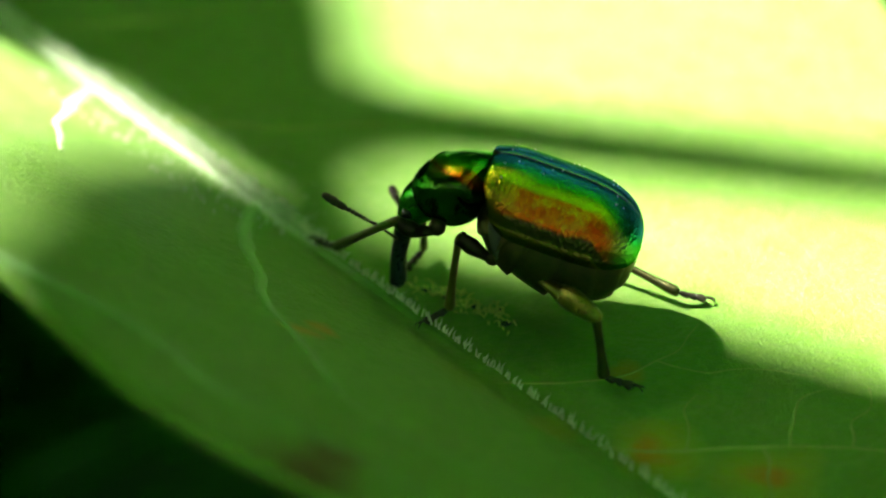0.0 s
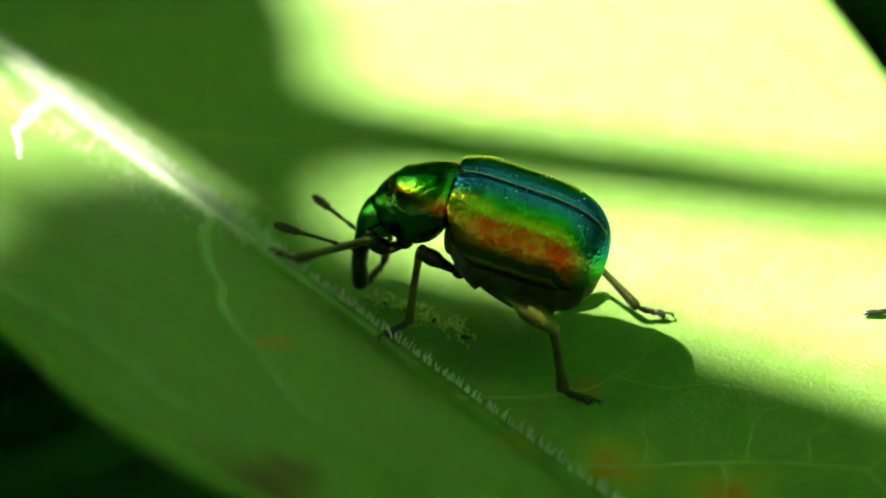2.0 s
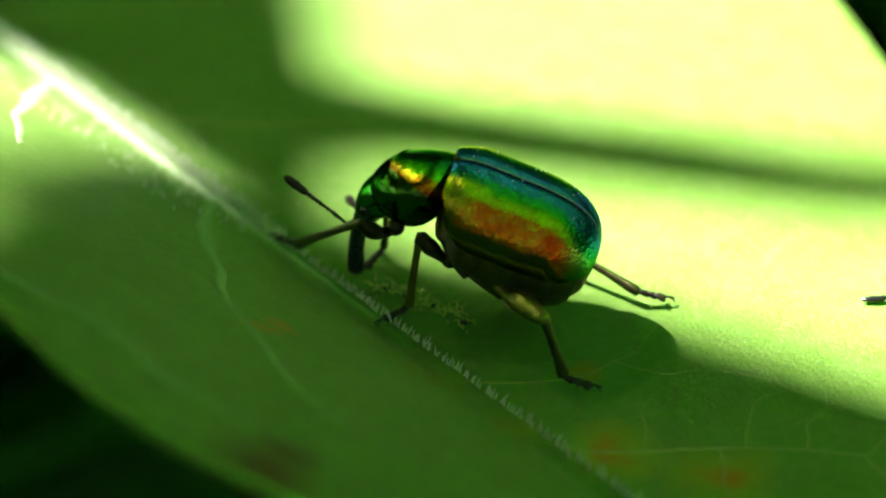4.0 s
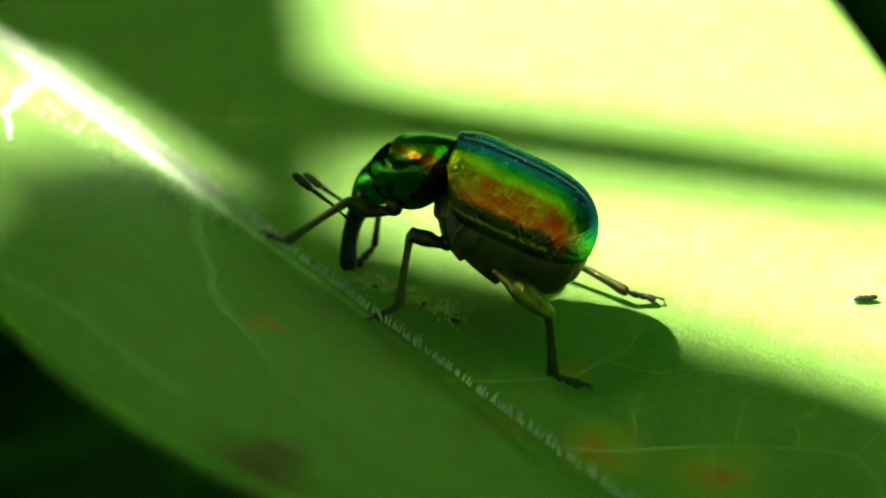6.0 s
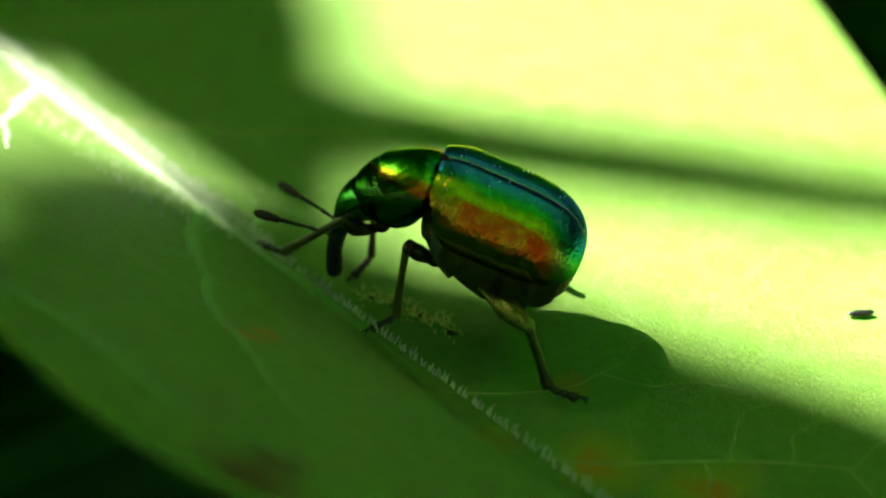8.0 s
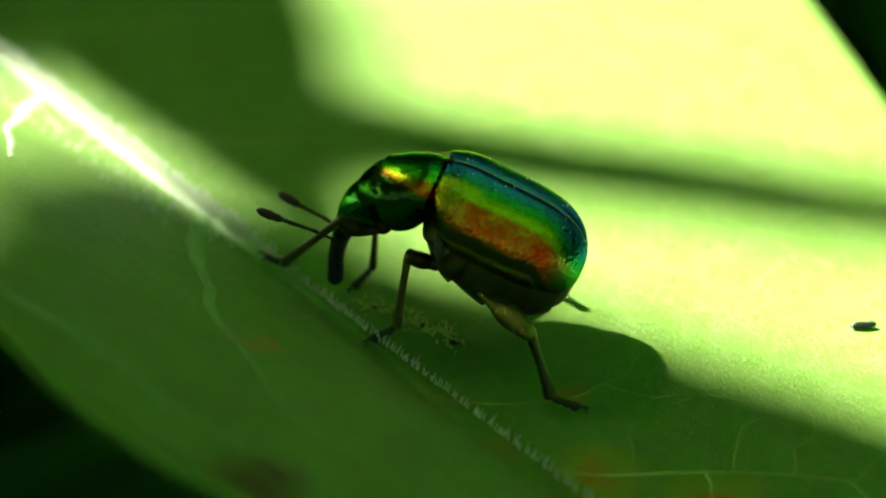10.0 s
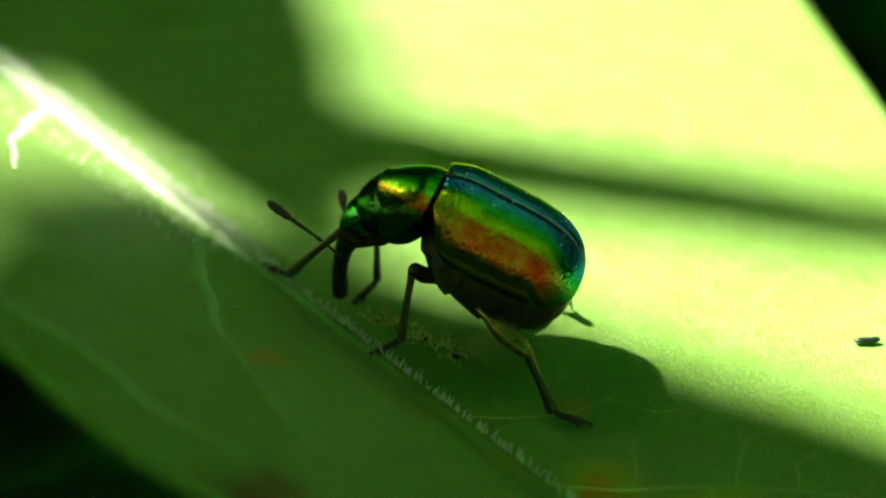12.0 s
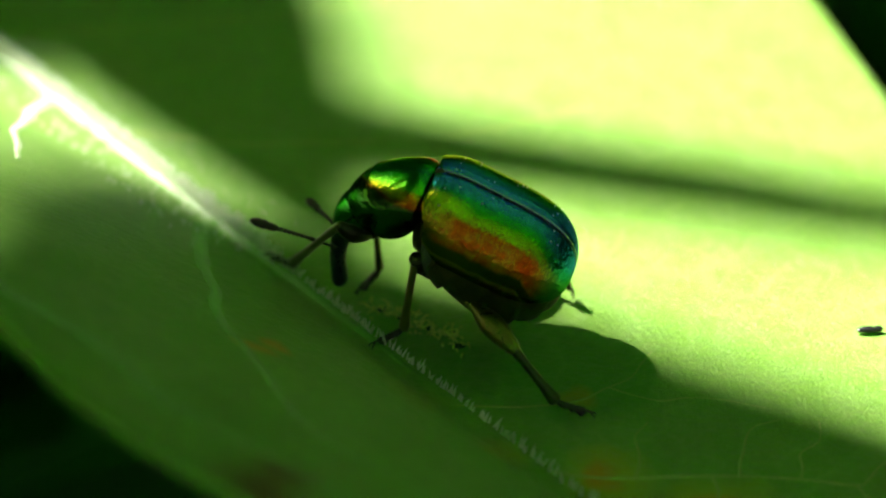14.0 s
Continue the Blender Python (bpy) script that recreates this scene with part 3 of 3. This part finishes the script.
LEG = chitin_material("bronze_leg", (0.14, 0.12, 0.03), (0.04, 0.06, 0.02), 0.22, 0.85)
AMBER = chitin_material("olive_amber_leg", (0.26, 0.22, 0.03), (0.10, 0.10, 0.02), 0.3, 0.6)
GOLD = chitin_material("gold_green_chitin", (0.34, 0.28, 0.04), (0.10, 0.15, 0.03), 0.2, 0.9)
BROWN = chitin_material("dark_brown_chitin", (0.014, 0.011, 0.005), (0.03, 0.018, 0.007), 0.4, 0.0)
CLUB = chitin_material("reddish_brown_club", (0.05, 0.018, 0.008), (0.02, 0.012, 0.006), 0.5, 0.0)
EYE_BLACK = chitin_material("black_eye", (0.008, 0.008, 0.008), (0.012, 0.012, 0.01), 0.12, 0.0)
PALE = chitin_material("grey_side_plate", (0.15, 0.14, 0.09), (0.08, 0.08, 0.05), 0.45, 0.2)

NECK = Vector((1.8, 0.0, -0.05))
ANTENNA_AT = Vector((3.25, 0.24, -2.05))
ANTENNA_LENGTH = 2.0


def wing_case(side):
    bm = bmesh.new()
    rows = []
    for i in range(61):
        s = i / 60
        front = max(0.0, 0.2 - s) / 0.2
        rear = max(0.0, s - 0.45) / 0.55
        edge = 1 - 0.07 * max(0.0, 1 - s / 0.035) ** 2
        fw = edge * (1 - 0.24 * front ** 2) * max(0.0, 1 - rear ** 3.2) ** (1 / 2.3)
        fz = edge * (1 - 0.14 * front ** 2) * max(0.0, 1 - rear ** 2.9) ** (1 / 2.2)
        x = 1.78 - 3.62 * s + 0.06 * front
        row = []
        for k in range(45):
            th = radians(0.6 + 112 * k / 44)
            sy, cz = math.sin(th), math.cos(th)
            n = 2.35
            y = 1.42 * fw * abs(sy) ** (2 / n)
            z = (1.12 * fz if cz > 0 else 0.55 * fz) * math.copysign(abs(cz) ** (2 / n), cz)
            z += (0.02 * math.exp(-((k - 2.2) / 1.0) ** 2) - 0.02 * math.exp(-(k / 0.9) ** 2)) * fz
            z -= 0.10 * s
            rim = math.exp(-((44 - k) / 1.5) ** 2) + math.exp(-((k - 36) / 0.9) ** 2)
            y += 0.03 * rim * fw
            lip = 0.05 * math.exp(-(s / 0.02) ** 2)
            slope = 0.45 * max(0.0, 1 - s / 0.3) * max(0.0, (th - radians(52)) / radians(60)) ** 1.2
            row.append(bm.verts.new((x - slope, side * (y * (1 + lip) + 0.004), z + lip)))
        rows.append(row)
    for a, b in zip(rows, rows[1:]):
        for k in range(44):
            bm.faces.new((a[k], a[k + 1], b[k + 1], b[k]))
    bmesh.ops.remove_doubles(bm, verts=bm.verts, dist=1e-4)
    return bm


def leg_piece(length, profile, segments=12):
    """A piece of a leg along +x from its joint."""
    return tube([(s * length, 0, dz, r, r * 0.9) for s, r, dz in profile], 26, segments)


def tarsus_mesh(length=0.85):
    bm = bmesh.new()
    for a, b, w in ((0.0, 0.28, 0.095), (0.24, 0.48, 0.105), (0.44, 0.72, 0.14)):
        tube([(a * length, 0, 0.02, 0.05, 0.045), ((a + b) / 2 * length, 0, 0.0, w * 0.8, 0.075), (b * length, 0, -0.02, w, 0.065), (b * length + 0.01, 0, -0.03, 0.02, 0.02)], 9, 10, bm)
    tube([(0.62 * length, 0, 0.03, 0.03, 0.03), (0.85 * length, 0, 0.05, 0.035, 0.03), (0.93 * length, 0, 0.03, 0.04, 0.035)], 7, 8, bm)
    for s in (1, -1):
        tube([(0.9 * length, 0.02 * s, 0.03, 0.025, 0.02), (0.98 * length, 0.06 * s, 0.02, 0.02, 0.018), (1.03 * length, 0.07 * s, -0.06, 0.005, 0.005)], 6, 6, bm)
    return bm


# hip and the knee of the standing pose in the body's space; ankle and toe on the leaf
LEGS = {
    "front_left": ((2.5, 0.5, -1.0), (3.24, 1.10, -0.70), (-3.85, -0.64, 0.38), (-4.71, 0.11, 0.30), 0.19, 0.105),
    "middle_left": ((1.15, 0.70, -1.16), (1.66, 1.15, -0.86), (-1.10, -3.32, 0.36), (-1.68, -3.70, 0.25), 0.17, 0.10),
    "hind_left": ((0.263, 0.904, -1.073), (-1.081, 2.477, -0.415), (2.18, -5.86, 0.30), (3.02, -6.16, 0.17), 0.24, 0.11),
    "front_right": ((2.5, -0.5, -1.0), (2.9, -1.0, -1.2), (-1.74, -0.88, 0.40), (-2.14, -1.22, 0.10), 0.18, 0.08),
    "middle_right": ((1.15, -0.70, -1.12), (1.5, -1.6, -0.7), (1.60, 0.10, 0.30), (1.20, 0.70, 0.08), 0.17, 0.085),
    "hind_right": ((0.42, -0.75, -1.30), (-1.2, -1.7, -1.45), (4.07, -2.77, 0.30), (4.91, -2.80, 0.08), 0.21, 0.10),
}
# the knee of the near middle leg stays over one place of the leaf while the body sways
MIDDLE_KNEE = Vector((-0.812, -3.636, 2.415))
# the one foot that is set elsewhere: seconds, ankle, toe
HIND_RIGHT = [
    (0.0, (4.07, -2.77, 0.30), (4.91, -2.80, 0.08)),
    (7.0, (4.07, -2.77, 0.30), (4.91, -2.80, 0.08)),
    (7.25, (3.64, -2.03, 1.00), (4.45, -2.06, 0.88)),
    (7.5, (2.70, -2.40, 0.28), (3.40, -2.30, 0.22)),
    (7.85, (2.80, -2.18, 0.30), (3.48, -2.15, 0.22)),
    (8.0, (2.62, -1.50, 0.80), (2.80, -1.48, 0.08)),
    (10.5, (2.66, -1.64, 0.88), (2.80, -1.48, 0.08)),
    (14.0, (2.52, -1.54, 0.90), (2.80, -1.48, 0.08)),
]
REST = next(r for r in BODY if r[0] == 7.5)


def build_beetle():
    beetle = tagged(new("beetle"), "small iridescent green, copper and blue snout beetle walking on the leaf", "beetle")
    beetle.matrix_world = Matrix.Diagonal((1, 1, 1, 1))
    pieces = {"beetle": beetle}
    for side, word in ((1, "left"), (-1, "right")):
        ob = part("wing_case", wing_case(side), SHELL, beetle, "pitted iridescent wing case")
        solid = ob.modifiers.new("thickness", "SOLIDIFY")
        solid.thickness, solid.offset = 0.05 * MM, -1.0
    rnd = random.Random(9)
    bm = bmesh.new()
    for i in range(26):
        s, th = rnd.uniform(0.02, 0.85), radians(rnd.choice((-1, 1)) * abs(rnd.gauss(0, 26)))
        rear = max(0.0, s - 0.45) / 0.55
        wide, high = 1.42 * max(0.0, 1 - rear ** 3.2) ** (1 / 2.3), 1.12 * max(0.0, 1 - rear ** 2.9) ** (1 / 2.2)
        y, z = math.copysign(abs(math.sin(th)) ** 0.85, th) * wide, math.cos(th) ** 0.85 * high - 0.1 * s
        r = rnd.uniform(0.012, 0.026)
        blob(bm, (1.78 - 3.62 * s, y, z + r * 0.4), (r, r * 0.8, r * 0.8), None, 6, 4)
    tagged(part("dust", bm, vein_material("pale_dust", (0.6, 0.6, 0.52), (0.75, 0.74, 0.66), 0.5), beetle, "pale grains of dust on the back"), kind="stuff")
    part("scutellum", blob(bmesh.new(), (1.74, 0, 0.93), (0.12, 0.2, 0.07)), DARK, beetle, "small dark plate between the wing cases")
    rings = lambda t: 1.0 + 0.1 * (((t * 7.5) % 1.0) - 0.5)
    part("abdomen", tube([(1.42, 0, 0.0, 0.7, 0.4), (1.22, 0, -0.25, 1.02, 0.66), (1.02, 0, -0.36, 1.15, 0.80), (0.7, 0, -0.46, 1.27, 0.98), (0.0, 0, -0.53, 1.33, 1.08), (-0.8, 0, -0.55, 1.27, 1.10),
                          (-1.4, 0, -0.5, 0.95, 0.88), (-1.72, 0, -0.5, 0.55, 0.55), (-1.84, 0, -0.5, 0.1, 0.1)], 80, 40, None, 2.3, rings), BELLY, beetle, "dark bronze underside in rings")
    for side in (1, -1):
        bm = tube([(1.50, side * 0.95, 0.15, 0.05, 0.06), (1.38, side * 1.08, -0.15, 0.06, 0.10), (1.20, side * 1.10, -0.5, 0.07, 0.14), (1.02, side * 0.98, -0.9, 0.05, 0.1)], 16, 10)
        part("side_plate", bm, PALE, beetle, "greyish side plate below the wing case")
    part("breast", tube([(1.24, 0, -0.7, 0.3, 0.25), (1.12, 0, -0.82, 0.62, 0.46), (0.95, 0, -0.85, 0.85, 0.6), (0.6, 0, -0.88, 0.9, 0.62), (0.2, 0, -0.85, 0.5, 0.45)], 30, 24), DARK, beetle)
    # pronotum and head turn about the neck
    pieces["pronotum"] = part("pronotum", tube([(1.62, 0, 0.27, 0.72, 0.37), (1.78, 0, 0.24, 0.93, 0.48), (1.98, 0, 0.23, 1.0, 0.53), (2.2, 0, 0.035, 1.02, 0.685), (2.45, 0, -0.285, 0.97, 0.835), (2.7, 0, -0.5, 0.86, 0.76),
                                                (2.92, 0, -0.70, 0.68, 0.62), (3.0, 0, -0.80, 0.5, 0.45)], 60, 40), PRONOTUM, beetle, "glossy green and gold pronotum")
    pieces["head"] = head = part("head", tube([(2.75, 0, -0.60, 0.45, 0.45), (2.9, 0, -0.75, 0.6, 0.55), (3.08, 0, -1.0, 0.56, 0.5), (3.2, 0, -1.3, 0.45, 0.4), (3.26, 0, -1.6, 0.30, 0.28), (3.27, 0, -1.75, 0.2, 0.2)], 40, 28),
                                 HEAD, beetle, "glossy green head")
    part("snout", tube([(3.20, 0, -1.40, 0.34, 0.34), (3.26, 0, -1.75, 0.27, 0.26), (3.27, 0, -2.1, 0.22, 0.20), (3.20, 0, -2.55, 0.20, 0.18), (3.08, 0, -2.92, 0.22, 0.19), (3.0, 0, -3.15, 0.22, 0.18), (2.96, 0, -3.26, 0.12, 0.1)], 44, 20),
         BLUEBLACK, head, "blue-black downcurved snout")
    for side in (1, -1):
        part("eye", blob(bmesh.new(), (3.12, side * 0.46, -1.22), (0.15, 0.12, 0.17)), EYE_BLACK, head, "round black eye")
    for side, word in ((1, "left"), (-1, "right")):
        bm = tube([(0.0, 0, 0, 0.04, 0.04), (0.35, 0, 0.02, 0.03, 0.03), (0.62, 0, 0.03, 0.05, 0.05), (0.68, 0, 0.03, 0.035, 0.035)], 14, 8)
        for k in range(7):
            blob(bm, (0.72 + 0.1 * k, 0, 0.03 - 0.004 * k), (0.062, 0.04 + 0.003 * k, 0.04 + 0.003 * k), None, 8, 6)
        antenna = part("antenna", bm, BROWN, beetle, "thin elbowed antenna")
        bm = bmesh.new()
        tube([(1.36, 0, 0, 0.03, 0.03), (1.46, 0, 0, 0.085, 0.075), (1.57, 0, 0, 0.10, 0.085), (1.61, 0, 0, 0.092, 0.08), (1.72, 0, 0, 0.122, 0.10), (1.78, 0, 0, 0.11, 0.09),
              (1.9, 0, 0, 0.105, 0.085), (2.0, 0, 0, 0.06, 0.05), (2.03, 0, 0, 0.015, 0.015)], 40, 14, bm)
        part("club", bm, CLUB, antenna, "dark club of three joints")
        pieces["antenna_" + word] = antenna
    inverse = body_pose(REST).inverted()
    for name, (hip, knee, ankle, toe, rf, rt) in LEGS.items():
        hip, knee = Vector(hip), Vector(knee)
        lf, lt = (knee - hip).length, (inverse @ Vector(ankle) - knee).length
        ankles = [Vector(a) for _, a, _ in HIND_RIGHT] if name == "hind_right" else [Vector(ankle)]
        reach = max((body_pose(r).inverted() @ a - hip).length for r in BODY for a in ankles)
        if name == "middle_left":
            lf, lt = 0.95, (MIDDLE_KNEE - Vector(ankle)).length
        elif name != "hind_right" and reach > (lf + lt) * 0.985:
            lf, lt = lf * reach / (lf + lt) / 0.985, lt * reach / (lf + lt) / 0.985
        pieces[name] = (hip, knee - hip, lf, lt)
        part("hip", blob(bmesh.new(), hip + Vector((0.0, 0.0, 0.08)), (0.2, 0.2, 0.2)), DARK, beetle, "dark rounded hip")
        sag, knob = (0.16, 0.62) if "front" in name else (0.0, 1.0 if "middle" in name else 0.62)
        femur = part("thigh", leg_piece(lf, [(-0.06, rf * 0.5, 0), (0.08, rf * (0.4 if "hind" in name else 0.6), -0.3 * sag), (0.35, rf * (0.62 if "hind" in name else 0.8), 0.02 - sag), (0.62, rf * 1.12, 0.03 - sag), (0.85, rf * max(0.9, knob), -0.5 * sag), (1.0, rf * knob, 0), (1.05, rf * 0.3, 0)]), GOLD if "hind" in name else DARK, beetle, "swollen bronze thigh")
        tibia = part("shin", leg_piece(lt, [(-0.02, rt * 0.7, 0), (0.05, rt * 1.0, 0.0), (0.3, rt * 0.85, 0.01), (0.7, rt * 1.0, 0.01), (0.95, rt * 1.3, 0), (1.0, rt * 0.8, 0)]), AMBER if "middle" in name else LEG, beetle, "slender bronze shin")
        foot = part("foot", tarsus_mesh(), BROWN, beetle, "jointed dark foot with claws")
        pieces[name + "_obs"] = (femur, tibia, foot)
    return pieces


BEETLE = build_beetle()


def build_speck():
    bm = bmesh.new()
    blob(bm, (0, 0, 0.07), (0.26, 0.10, 0.07))
    blob(bm, (0.2, 0.03, 0.08), (0.12, 0.08, 0.06))
    blob(bm, (-0.2, -0.02, 0.06), (0.10, 0.07, 0.05))
    ob = mesh_object("speck", bm, EYE_BLACK)
    ob.location = Vector((9.45, -2.75, 0.03)) * MM
    tagged(ob, "tiny dark speck of dirt lying on the leaf", "dirt")


build_speck()


def aim(at, ahead, up):
    """A pose at a point with +x along ahead and +z near up."""
    x = ahead.normalized()
    y = up.cross(x).normalized()
    z = x.cross(y)
    m = Matrix((x, y, z)).transposed().to_4x4()
    m.translation = at
    return m


def metres(m):
    m = m.copy()
    m.translation = m.translation * MM
    return m


def motions():
    # the narrow leaf overhead sways a little in the air
    rest = POINTED.matrix_world.copy()
    walk(POINTED, [(t, Matrix.Translation(Vector((x, 0, 0)) * MM) @ rest) for t, x in ((0, 0.0), (3, 0.0), (7.5, 0.7), (14, 1.0))])
    place = [(r[0], body_pose(r)) for r in BODY]
    walk(BEETLE["beetle"], [(t, metres(m)) for t, m in place])
    nods = []
    for r in BODY:
        nods.append((r[0], Matrix.Translation(NECK) @ pose(0, 0, 0, 0, r[6], r[7]) @ Matrix.Translation(-NECK)))
    for name in ("pronotum", "head"):
        walk(BEETLE[name], [(t, metres(m)) for t, m in nods])
    for name, side, col in (("antenna_left", 1, 8), ("antenna_right", -1, 10)):
        rows = []
        for r, (t, m) in zip(BODY, nods):
            az, el = radians(r[col]), radians(r[col + 1])
            ahead = Vector((math.cos(az) * math.cos(el), math.sin(az) * math.cos(el), math.sin(el)))
            rows.append((t, metres(aim(m @ Vector((ANTENNA_AT.x, side * ANTENNA_AT.y, ANTENNA_AT.z)), ahead, Vector((0, 0, 1))))))
        walk(BEETLE[name], rows)
    for name, (_, _, ankle0, toe0, _, _) in LEGS.items():
        hip, pole, lf, lt = BEETLE[name]
        paths = ([], [], [])
        for t, m in place:
            ankle, toe = Vector(ankle0), Vector(toe0)
            if name == "hind_right":
                for (ta, a0, a1), (tb, b0, b1) in zip(HIND_RIGHT, HIND_RIGHT[1:]):
                    if ta <= t <= tb:
                        k = (t - ta) / (tb - ta)
                        ankle, toe = Vector(a0).lerp(Vector(b0), k), Vector(a1).lerp(Vector(b1), k)
                if t >= 8.0:
                    pole = Vector((-0.3, -1.2, 0.2))
            inv = m.inverted()
            a, b = inv @ ankle, inv @ toe
            d = a - hip
            dist = min(d.length, (lf + lt) * 0.999)
            n = d.normalized()
            a, b = hip + n * dist, b + hip + n * dist - a
            k = (lf * lf - lt * lt + dist * dist) / (2 * dist)
            h = math.sqrt(max(0.0, lf * lf - k * k))
            away = (pole - n * pole.dot(n)).normalized()
            knee = hip + n * k + away * h
            joint = hip
            if name == "middle_left":
                knee = inv @ MIDDLE_KNEE
                joint = knee - (knee - hip).normalized() * lf
            paths[0].append((t, metres(aim(joint, knee - hip, away + Vector((0, 0, 0.3))))))
            paths[1].append((t, metres(aim(knee, a - knee, away))))
            paths[2].append((t, metres(aim(a, b - a, inv.to_3x3() @ Vector((0, 0, 1))))))
        for ob, rows in zip(BEETLE[name + "_obs"], paths):
            walk(ob, rows)


motions()
